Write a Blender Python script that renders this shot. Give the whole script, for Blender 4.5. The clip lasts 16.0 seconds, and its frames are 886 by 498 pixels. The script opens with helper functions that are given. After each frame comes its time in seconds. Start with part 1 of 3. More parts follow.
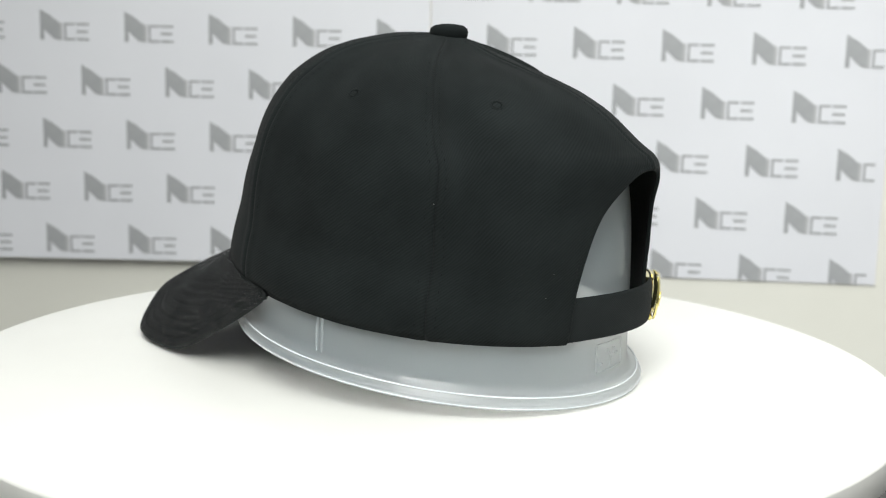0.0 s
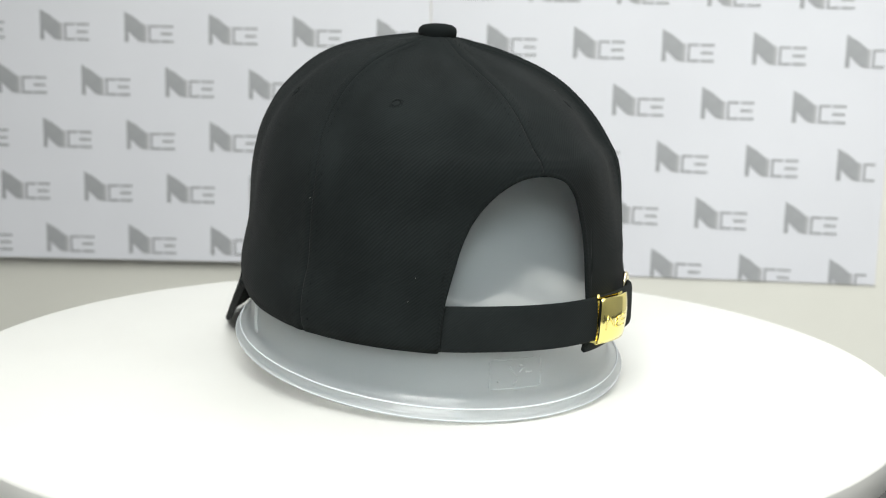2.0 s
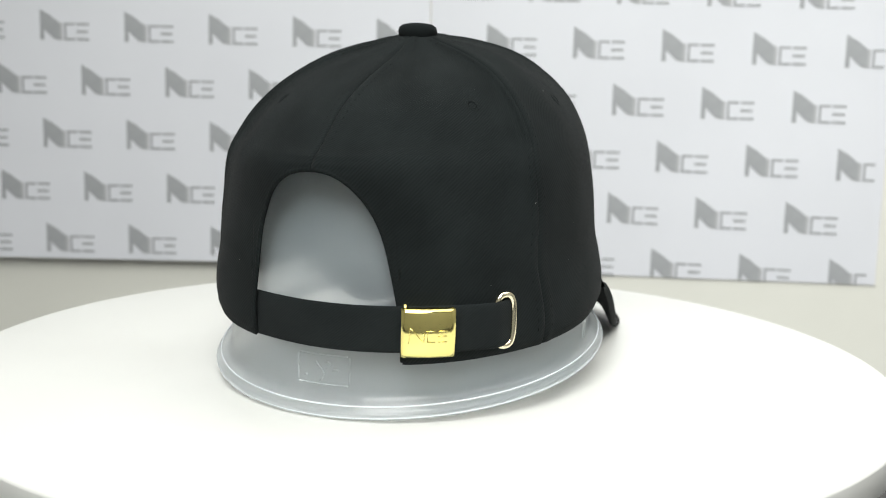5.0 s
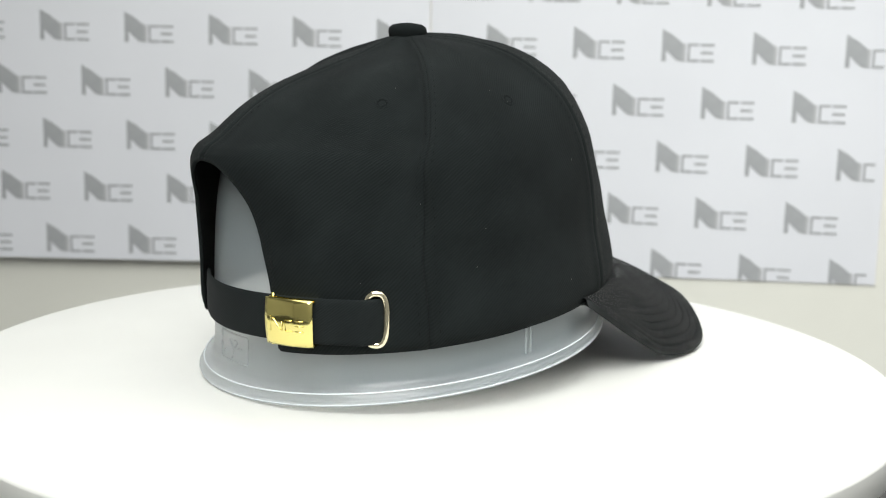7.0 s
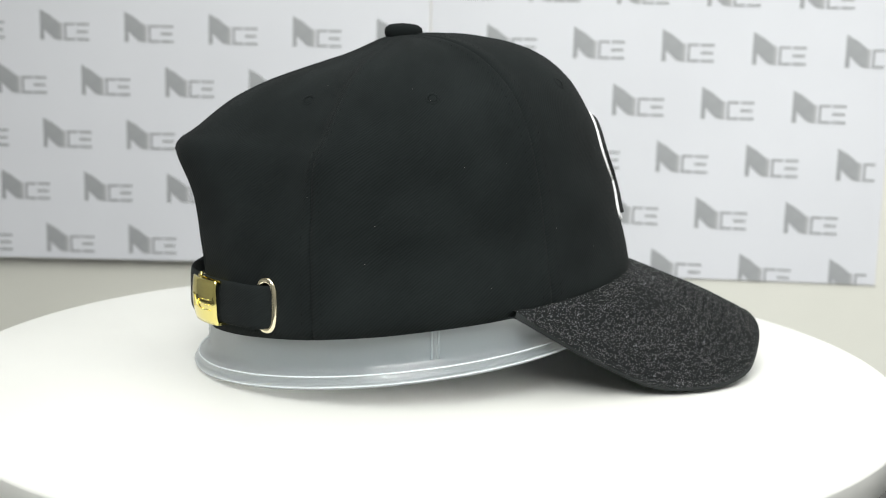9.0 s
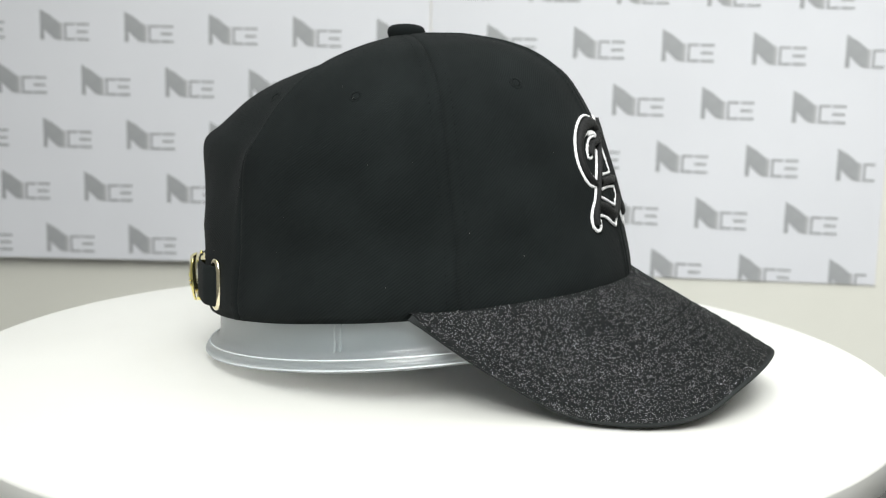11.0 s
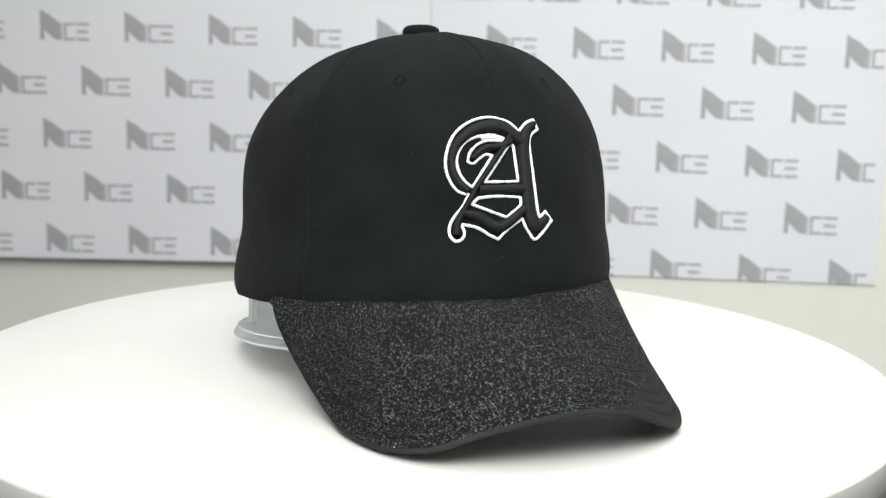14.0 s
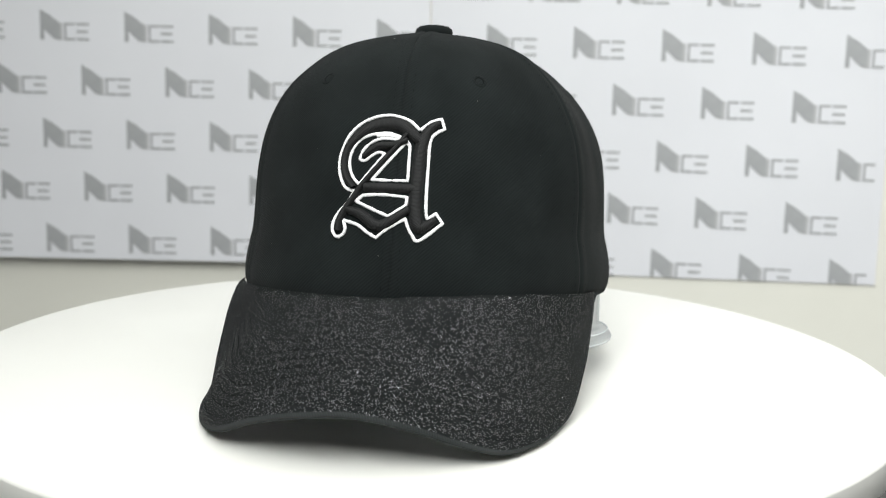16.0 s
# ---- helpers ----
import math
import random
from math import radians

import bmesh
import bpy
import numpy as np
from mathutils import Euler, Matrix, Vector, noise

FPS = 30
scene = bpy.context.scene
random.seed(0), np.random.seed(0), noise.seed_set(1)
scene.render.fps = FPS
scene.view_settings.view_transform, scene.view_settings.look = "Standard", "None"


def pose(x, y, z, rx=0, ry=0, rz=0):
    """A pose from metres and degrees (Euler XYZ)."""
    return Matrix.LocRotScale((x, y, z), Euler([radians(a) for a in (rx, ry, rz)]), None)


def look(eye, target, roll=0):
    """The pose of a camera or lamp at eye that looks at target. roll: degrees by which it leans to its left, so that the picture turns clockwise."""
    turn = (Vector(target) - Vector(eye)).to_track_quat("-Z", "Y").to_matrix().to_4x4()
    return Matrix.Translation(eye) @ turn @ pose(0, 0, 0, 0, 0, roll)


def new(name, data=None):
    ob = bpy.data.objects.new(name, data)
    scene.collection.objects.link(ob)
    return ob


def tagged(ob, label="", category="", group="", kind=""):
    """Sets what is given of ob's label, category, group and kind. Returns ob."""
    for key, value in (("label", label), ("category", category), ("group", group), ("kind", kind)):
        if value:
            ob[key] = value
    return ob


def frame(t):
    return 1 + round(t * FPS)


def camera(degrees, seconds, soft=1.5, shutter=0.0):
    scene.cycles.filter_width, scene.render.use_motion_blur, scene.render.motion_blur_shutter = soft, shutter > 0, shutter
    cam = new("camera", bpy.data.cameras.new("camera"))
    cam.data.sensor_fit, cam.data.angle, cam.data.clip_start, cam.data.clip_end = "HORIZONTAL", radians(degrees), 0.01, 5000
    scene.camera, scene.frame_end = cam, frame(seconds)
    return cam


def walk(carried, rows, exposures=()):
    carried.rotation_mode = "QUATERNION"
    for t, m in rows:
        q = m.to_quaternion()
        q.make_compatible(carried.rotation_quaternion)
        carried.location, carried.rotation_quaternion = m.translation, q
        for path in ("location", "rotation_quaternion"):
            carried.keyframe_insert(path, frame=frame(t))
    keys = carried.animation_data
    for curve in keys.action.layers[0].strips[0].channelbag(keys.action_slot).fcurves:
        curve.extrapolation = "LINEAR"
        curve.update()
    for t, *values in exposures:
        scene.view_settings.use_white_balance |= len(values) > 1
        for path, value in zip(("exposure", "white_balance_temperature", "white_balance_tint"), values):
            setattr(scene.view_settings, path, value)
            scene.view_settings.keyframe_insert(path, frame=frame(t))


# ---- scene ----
SECONDS = 16.0
# heading of the cap's front in degrees; it turns clockwise from above, a touch faster at the start
HEADINGS = [(0.0, 144.9), (0.5, 137.1), (1.0, 129.0), (1.5, 121.0), (2.0, 113.4), (3.0, 98.3), (4.0, 83.2), (6.5, 45.5),
            (9.0, 7.8), (11.5, -29.6), (12.5, -45.0), (13.0, -52.8), (14.0, -68.1), (15.0, -83.3), (16.0, -98.4)]

cam = camera(42.47, SECONDS, soft=1.1)
EYE = pose(0, -0.55, 0.14396, 80.7616, -1.3482, -0.7337)
walk(cam, [(0, EYE), (SECONDS, EYE)])
cam.data.dof.use_dof = True
cam.data.dof.focus_distance = 0.47
cam.data.dof.aperture_fstop = 14

# ---- light ----
scene.view_settings.exposure = 0.0
world = bpy.data.worlds.new("world")
scene.world = world
world.use_nodes = True
world.node_tree.nodes["Background"].inputs[0].default_value = (0.9, 0.95, 1.0, 1)
world.node_tree.nodes["Background"].inputs[1].default_value = 0.05


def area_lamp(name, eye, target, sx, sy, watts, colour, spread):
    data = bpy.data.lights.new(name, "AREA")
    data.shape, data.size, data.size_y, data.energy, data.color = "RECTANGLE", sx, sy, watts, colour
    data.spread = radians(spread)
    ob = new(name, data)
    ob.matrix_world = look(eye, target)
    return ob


# key panel out of view, added in front to light the upright faces
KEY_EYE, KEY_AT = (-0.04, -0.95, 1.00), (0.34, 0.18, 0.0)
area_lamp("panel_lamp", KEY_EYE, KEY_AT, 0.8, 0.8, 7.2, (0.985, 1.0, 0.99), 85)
# overhead light follows from the soft shadows; the panel itself is unseen
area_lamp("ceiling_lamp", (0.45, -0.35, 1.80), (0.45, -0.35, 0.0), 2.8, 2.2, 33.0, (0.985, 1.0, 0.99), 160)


# ---- materials ----
def mat(name, colour, rough=0.6, metal=0.0, spec=0.5):
    m = bpy.data.materials.new(name)
    m.use_nodes = True
    b = m.node_tree.nodes["Principled BSDF"]
    b.inputs["Base Color"].default_value = (*colour, 1)
    b.inputs["Roughness"].default_value = rough
    b.inputs["Metallic"].default_value = metal
    b.inputs["Specular IOR Level"].default_value = spec
    return m


def nd(m, kind, **values):
    n = m.node_tree.nodes.new(kind)
    for key, value in values.items():
        n.inputs[key.replace("_", " ")].default_value = value
    return n


def link(m, a, b):
    m.node_tree.links.new(a, b)


def coords(m, space="Object"):
    return nd(m, "ShaderNodeTexCoord").outputs[space]


def mottle(m, lo, hi, scale, detail=4.0, space="Object"):
    """Base colour that varies between two colours at one scale."""
    t = nd(m, "ShaderNodeTexNoise", Scale=scale, Detail=detail)
    link(m, coords(m, space), t.inputs["Vector"])
    r = nd(m, "ShaderNodeValToRGB")
    r.color_ramp.elements[0].position, r.color_ramp.elements[1].position = 0.3, 0.7
    r.color_ramp.elements[0].color, r.color_ramp.elements[1].color = (*lo, 1), (*hi, 1)
    link(m, t.outputs[0], r.inputs[0])
    link(m, r.outputs[0], m.node_tree.nodes["Principled BSDF"].inputs["Base Color"])
    return r


def relief(m, height, strength, distance):
    b = nd(m, "ShaderNodeBump", Strength=strength, Distance=distance)
    link(m, height, b.inputs["Height"])
    link(m, b.outputs[0], m.node_tree.nodes["Principled BSDF"].inputs["Normal"])
    return b


def grainy(m, scale, strength, distance, space="Object"):
    t = nd(m, "ShaderNodeTexNoise", Scale=scale, Detail=3.0)
    link(m, coords(m, space), t.inputs["Vector"])
    relief(m, t.outputs[0], strength, distance)


def twill(name, lo, hi, slant=0.9, pitch=0.0011):
    """Woven cotton twill: fine slanted ribs, lint and slight fading."""
    m = mat(name, hi, 0.95, 0.0, 0.10)
    b = m.node_tree.nodes["Principled BSDF"]
    b.inputs["Sheen Weight"].default_value = 0.015
    b.inputs["Sheen Roughness"].default_value = 0.5
    mp = nd(m, "ShaderNodeMapping", Rotation=(0, 0, slant))
    link(m, coords(m, "UV"), mp.inputs["Vector"])
    w = nd(m, "ShaderNodeTexWave", Scale=1.0 / pitch / 3.2, Distortion=0.6, Detail=2.0)
    w.inputs["Detail Scale"].default_value = 3.0
    link(m, mp.outputs[0], w.inputs["Vector"])
    n1 = nd(m, "ShaderNodeTexNoise", Scale=35.0, Detail=5.0)
    link(m, coords(m, "UV"), n1.inputs["Vector"])
    mix = nd(m, "ShaderNodeMath")
    mix.operation = "MULTIPLY_ADD"
    mix.inputs[1].default_value = 0.32
    link(m, w.outputs["Fac"], mix.inputs[0])
    link(m, n1.outputs[0], mix.inputs[2])
    r = nd(m, "ShaderNodeValToRGB")
    r.color_ramp.elements[0].position, r.color_ramp.elements[1].position = 0.35, 0.95
    r.color_ramp.elements[0].color, r.color_ramp.elements[1].color = (*lo, 1), (*hi, 1)
    link(m, mix.outputs[0], r.inputs[0])
    link(m, r.outputs[0], b.inputs["Base Color"])
    relief(m, w.outputs["Fac"], 0.26, 0.0003)
    return m


M_TWILL = twill("black_twill", (0.0050, 0.0066, 0.0065), (0.0114, 0.0143, 0.0142))
M_UNDER = twill("underbrim_twill", (0.009, 0.011, 0.011), (0.015, 0.018, 0.018), 0.4)
# dark binding cloth, its grey raised to paint the light the edge catches
M_EDGE = twill("brim_edge_cloth_lit", (0.014, 0.016, 0.016), (0.040, 0.043, 0.043), 0.4, 0.0006)
M_STRAP = twill("strap_cloth", (0.008, 0.010, 0.010), (0.014, 0.017, 0.017), 0.9, 0.0009)
# black stitches; also painted into the eyelets for the shade in their holes
M_THREAD_AND_DARK = mat("black_thread_and_hole_dark", (0.004, 0.005, 0.005), 0.9, 0.0, 0.05)
M_LINT = mat("pale_dust", (0.35, 0.35, 0.33), 0.9)
M_GOLD = mat("polished_gold_metal", (0.91, 0.79, 0.29), 0.09, 1.0)
grainy(M_GOLD, 900.0, 0.05, 0.0002)
M_SILVERGOLD = mat("pale_gold_wire", (0.92, 0.83, 0.60), 0.10, 1.0)


def glitter():
    """Black cloth set with tiny tilted mirror flakes."""
    m = mat("black_glitter_cloth", (0.009, 0.010, 0.010), 0.9, 0.0, 0.1)
    b = m.node_tree.nodes["Principled BSDF"]
    v = nd(m, "ShaderNodeTexVoronoi", Scale=2800.0)
    link(m, coords(m), v.inputs["Vector"])
    sep = nd(m, "ShaderNodeSeparateColor")
    link(m, v.outputs["Color"], sep.inputs[0])
    # only some of the cells carry a flake
    pick = nd(m, "ShaderNodeMath")
    pick.operation = "GREATER_THAN"
    pick.inputs[1].default_value = 0.80
    link(m, sep.outputs[0], pick.inputs[0])
    small = nd(m, "ShaderNodeMath")
    small.operation = "LESS_THAN"
    small.inputs[1].default_value = 0.40
    link(m, v.outputs["Distance"], small.inputs[0])
    both = nd(m, "ShaderNodeMath")
    both.operation = "MULTIPLY"
    link(m, pick.outputs[0], both.inputs[0])
    link(m, small.outputs[0], both.inputs[1])
    # each flake leans its own way
    lean = nd(m, "ShaderNodeVectorMath")
    lean.operation = "SUBTRACT"
    lean.inputs[1].default_value = (0.5, 0.5, 0.5)
    own = nd(m, "ShaderNodeTexWhiteNoise")
    link(m, v.outputs["Position"], own.inputs["Vector"])
    link(m, own.outputs["Color"], lean.inputs[0])
    geo = nd(m, "ShaderNodeNewGeometry")
    ma = nd(m, "ShaderNodeVectorMath")
    ma.operation = "MULTIPLY_ADD"
    ma.inputs[1].default_value = (1.4, 1.4, 1.4)
    link(m, lean.outputs[0], ma.inputs[0])
    link(m, geo.outputs["Normal"], ma.inputs[2])
    norm = nd(m, "ShaderNodeVectorMath")
    norm.operation = "NORMALIZE"
    link(m, ma.outputs[0], norm.inputs[0])
    flake = nd(m, "ShaderNodeBsdfPrincipled", Roughness=0.24, Metallic=1.0)
    flake.inputs["Base Color"].default_value = (0.40, 0.40, 0.415, 1)
    link(m, norm.outputs[0], flake.inputs["Normal"])
    n1 = nd(m, "ShaderNodeTexNoise", Scale=900.0, Detail=2.0)
    link(m, coords(m), n1.inputs["Vector"])
    relief(m, n1.outputs[0], 0.2, 0.0004)
    ms = nd(m, "ShaderNodeMixShader")
    link(m, both.outputs[0], ms.inputs[0])
    link(m, b.outputs[0], ms.inputs[1])
    link(m, flake.outputs[0], ms.inputs[2])
    link(m, ms.outputs[0], m.node_tree.nodes["Material Output"].inputs["Surface"])
    return m


M_GLITTER = glitter()
M_FLAKE = mat("silver_glitter_flake", (0.55, 0.55, 0.565), 0.32, 1.0)


def satin(name, lo, hi, scale):
    """Satin stitch: fine parallel threads."""
    m = mat(name, hi, 0.65, 0.0, 0.25)
    mp = nd(m, "ShaderNodeMapping", Scale=(1, 1, 1))
    link(m, coords(m, "UV"), mp.inputs["Vector"])
    w = nd(m, "ShaderNodeTexWave", Scale=scale, Distortion=2.0, Detail=2.0)
    link(m, mp.outputs[0], w.inputs["Vector"])
    r = nd(m, "ShaderNodeValToRGB")
    r.color_ramp.elements[0].color, r.color_ramp.elements[1].color = (*lo, 1), (*hi, 1)
    link(m, w.outputs["Fac"], r.inputs[0])
    link(m, r.outputs[0], m.node_tree.nodes["Principled BSDF"].inputs["Base Color"])
    relief(m, w.outputs["Fac"], 0.35, 0.0003)
    return m


M_SATIN_BLACK = satin("black_satin_stitch", (0.005, 0.005, 0.005), (0.012, 0.013, 0.013), 600.0)
M_SATIN_WHITE = satin("white_satin_stitch", (0.74, 0.74, 0.74), (0.90, 0.90, 0.90), 520.0)


def frosted():
    """Milky polypropylene: it scatters a little bluish light back and lets most of the light through."""
    m = mat("milky_plastic", (0.70, 0.78, 0.81), 0.16, 0.0, 0.5)
    b = m.node_tree.nodes["Principled BSDF"]
    mottle(m, (0.63, 0.74, 0.79), (0.70, 0.80, 0.84), 25.0)
    tr = nd(m, "ShaderNodeBsdfTranslucent")
    tr.inputs[0].default_value = (0.985, 0.98, 0.97, 1)
    clear = nd(m, "ShaderNodeBsdfTransparent")
    clear.inputs[0].default_value = (0.99, 0.992, 0.992, 1)
    through_mix = nd(m, "ShaderNodeMixShader")
    through_mix.inputs[0].default_value = 0.80
    # some of what goes through is blurred
    haze = nd(m, "ShaderNodeBsdfRefraction", Roughness=0.45, IOR=1.06)
    haze.inputs[0].default_value = (0.99, 0.99, 0.99, 1)
    hazy = nd(m, "ShaderNodeMixShader")
    hazy.inputs[0].default_value = 0.30
    link(m, clear.outputs[0], hazy.inputs[1])
    link(m, haze.outputs[0], hazy.inputs[2])
    link(m, tr.outputs[0], through_mix.inputs[1])
    link(m, hazy.outputs[0], through_mix.inputs[2])
    ms = nd(m, "ShaderNodeMixShader")
    ms.inputs[0].default_value = 0.88
    link(m, b.outputs[0], ms.inputs[1])
    link(m, through_mix.outputs[0], ms.inputs[2])
    # smooth moulded skin: gloss that grows at grazing angles
    facing = nd(m, "ShaderNodeLayerWeight", Blend=0.5)
    steep = nd(m, "ShaderNodeMath")
    steep.operation = "POWER"
    steep.inputs[1].default_value = 4.0
    link(m, facing.outputs["Facing"], steep.inputs[0])
    amount = nd(m, "ShaderNodeMath")
    amount.operation = "MULTIPLY_ADD"
    amount.inputs[1].default_value, amount.inputs[2].default_value = 0.22, 0.024
    link(m, steep.outputs[0], amount.inputs[0])
    gloss = nd(m, "ShaderNodeBsdfGlossy", Roughness=0.07)
    skin = nd(m, "ShaderNodeMixShader")
    link(m, amount.outputs[0], skin.inputs[0])
    link(m, ms.outputs[0], skin.inputs[1])
    link(m, gloss.outputs[0], skin.inputs[2])
    link(m, skin.outputs[0], m.node_tree.nodes["Material Output"].inputs["Surface"])
    grainy(m, 60.0, 0.03, 0.002)
    return m


M_FORM = frosted()
# opaque pale tone that paints the highlights on the form's flange
M_LIP_SHINE = mat("pale_lip_shine", (0.68, 0.71, 0.73), 0.22, 0.0, 0.5)
mottle(M_LIP_SHINE, (0.62, 0.66, 0.68), (0.72, 0.75, 0.77), 25.0)
M_DISC = mat("white_laminate", (0.84, 0.84, 0.81), 0.42, 0.0, 0.4)
mottle(M_DISC, (0.68, 0.68, 0.64), (0.72, 0.72, 0.68), 9.0)
grainy(M_DISC, 400.0, 0.05, 0.0004)
M_RIM = mat("pale_edge_band", (0.72, 0.72, 0.68), 0.5)
mottle(M_RIM, (0.68, 0.68, 0.64), (0.76, 0.76, 0.72), 30.0)
M_BLACK = mat("black_plastic", (0.02, 0.02, 0.02), 0.5)
# desk tone is assumed: dark, so the gap under the disc stays black
M_DESKTOP = mat("dark_desk_top", (0.04, 0.04, 0.042), 0.5)
mottle(M_DESKTOP, (0.03, 0.03, 0.032), (0.05, 0.05, 0.052), 8.0)
M_DESK = mat("cream_partition_paint", (0.70, 0.69, 0.63), 0.5, 0.0, 0.4)
mottle(M_DESK, (0.71, 0.705, 0.63), (0.76, 0.755, 0.68), 5.0)
grainy(M_DESK, 250.0, 0.08, 0.0006)
M_BOARD = mat("white_printed_sheet", (0.78, 0.78, 0.79), 0.55, 0.0, 0.4)
mottle(M_BOARD, (0.68, 0.69, 0.715), (0.72, 0.73, 0.755), 6.0)
M_BOARD_EDGE = mat("foam_board_edge", (0.75, 0.74, 0.71), 0.8)
M_INK = mat("grey_ink", (0.30, 0.31, 0.315), 0.6)
mottle(M_INK, (0.31, 0.32, 0.325), (0.37, 0.38, 0.385), 40.0)
M_INK_PALE = mat("pale_grey_ink", (0.42, 0.425, 0.43), 0.6)
mottle(M_INK_PALE, (0.40, 0.405, 0.41), (0.45, 0.455, 0.46), 40.0)
M_WALL = mat("white_wall_paint", (0.78, 0.78, 0.76), 0.7)
mottle(M_WALL, (0.76, 0.76, 0.74), (0.80, 0.80, 0.78), 3.0)
grainy(M_WALL, 120.0, 0.1, 0.001)
M_FLOOR = mat("grey_floor_tile", (0.35, 0.34, 0.33), 0.5)
mottle(M_FLOOR, (0.05, 0.05, 0.05), (0.08, 0.08, 0.08), 4.0)
M_DIFFUSER = mat("lamp_diffuser", (0.85, 0.85, 0.85), 0.6)
M_METAL = mat("painted_metal", (0.7, 0.7, 0.7), 0.4)


# ---- mesh helpers ----
def finish(name, bm, material, parent=None, label="", smooth=True):
    bmesh.ops.recalc_face_normals(bm, faces=bm.faces)
    me = bpy.data.meshes.new(name)
    bm.to_mesh(me)
    bm.free()
    if smooth:
        me.shade_smooth()
    me.materials.append(material)
    ob = new(name, me)
    if parent:
        ob.parent = parent
    if label:
        tagged(ob, label)
    return ob


def part(name, bm, material, parent, label="", smooth=True):
    return finish(name, bm, material, parent, label, smooth)


def thing(name, label, category, group=""):
    return tagged(new(name), label, category, group)


def sheet(bm, rows, uvs=None, wrap=False):
    """Faces over a grid of points; wrap closes each row on itself."""
    uv = bm.loops.layers.uv.verify()
    vs = [[bm.verts.new(p) for p in row] for row in rows]
    n = len(rows[0])
    for i in range(len(rows) - 1):
        for j in range(n if wrap else n - 1):
            k = (j + 1) % n
            quad = [(i, j), (i, k), (i + 1, k), (i + 1, j)]
            if len({vs[a][b] for a, b in quad}) < 4:
                continue
            f = bm.faces.new([vs[a][b] for a, b in quad])
            if uvs:
                for lp, (a, b) in zip(f.loops, quad):
                    lp[uv].uv = uvs[a][b]
    return vs


def box(bm, x0, y0, z0, x1, y1, z1, bevel=0.0):
    made = bmesh.ops.create_cube(bm, size=1.0)["verts"]
    for v in made:
        v.co = Vector(((x0 + x1) / 2 + v.co.x * (x1 - x0), (y0 + y1) / 2 + v.co.y * (y1 - y0), (z0 + z1) / 2 + v.co.z * (z1 - z0)))
    if bevel:
        edges = list({e for v in made for e in v.link_edges})
        bmesh.ops.bevel(bm, geom=edges, offset=bevel, segments=3, profile=0.5, affect="EDGES")


def box_part(name, dims, material, parent, bevel=0.0, label=""):
    bm = bmesh.new()
    box(bm, *dims, bevel)
    return part(name, bm, material, parent, label, smooth=False)


def lathe(bm, profile, n=96, centre=(0, 0)):
    rows = []
    for r, z in profile:
        rows.append([(centre[0] + r * math.cos(2 * math.pi * k / n), centre[1] + r * math.sin(2 * math.pi * k / n), z) for k in range(n)])
    sheet(bm, rows, wrap=True)


def cap_ends(bm):
    bmesh.ops.holes_fill(bm, edges=[e for e in bm.edges if e.is_boundary], sides=0)


def tube(bm, path, radius, sides=8, closed=False, squash=1.0, normals=None):
    """A round or flattened cord along points; its UV runs along the length in metres."""
    n = len(path)
    rings, uvs, run = [], [], 0.0
    for i in range(n):
        a = path[(i - 1) % n] if closed or i else path[i]
        b = path[(i + 1) % n] if closed or i < n - 1 else path[i]
        d = (b - a).normalized()
        up = normals[i] if normals else Vector((0, 0, 1))
        side = d.cross(up)
        if side.length < 1e-4:
            side = d.cross(Vector((1, 0, 0)))
        side.normalize()
        up2 = side.cross(d).normalized()
        r = radius[i] if isinstance(radius, (list, tuple)) else radius
        if i:
            run += (path[i] - path[i - 1]).length
        rings.append([path[i] + side * (r * math.cos(2 * math.pi * k / sides)) + up2 * (r * squash * math.sin(2 * math.pi * k / sides)) for k in range(sides)])
        uvs.append([(run, k * 0.0005) for k in range(sides)])
    if closed:
        rings.append(rings[0])
        uvs.append(uvs[0])
    vs = sheet(bm, rings, uvs, wrap=True)
    if not closed:
        bm.faces.new(vs[0])
        bm.faces.new(vs[-1])
    else:
        bmesh.ops.remove_doubles(bm, verts=vs[0] + vs[-1], dist=1e-7)


def spline(points, per=6, closed=False, sharp=()):
    """Catmull-Rom through points of any size; sharp: indices that keep their corner."""
    pts = [Vector(p) for p in points]
    n, out = len(pts), []
    for i in range(n if closed else n - 1):
        p1, p2 = pts[i], pts[(i + 1) % n]
        p0 = pts[(i - 1) % n] if (closed or i) else p1
        p3 = pts[(i + 2) % n] if (closed or i < n - 2) else p2
        if i in sharp:
            p0 = p1
        if (i + 1) % n in sharp:
            p3 = p2
        for k in range(per):
            t = k / per
            out.append(0.5 * (2 * p1 + (p2 - p0) * t + (2 * p0 - 5 * p1 + 4 * p2 - p3) * t * t + (3 * p1 - p0 - 3 * p2 + p3) * t ** 3))
    if not closed:
        out.append(pts[-1].copy())
    return out


# ---- room, assumed and out of view ----
DESK_Z, FLOOR_Z, CEIL_Z = -0.16, -0.90, 1.85
BOARD_Z = -0.049      # lower edge of the boards


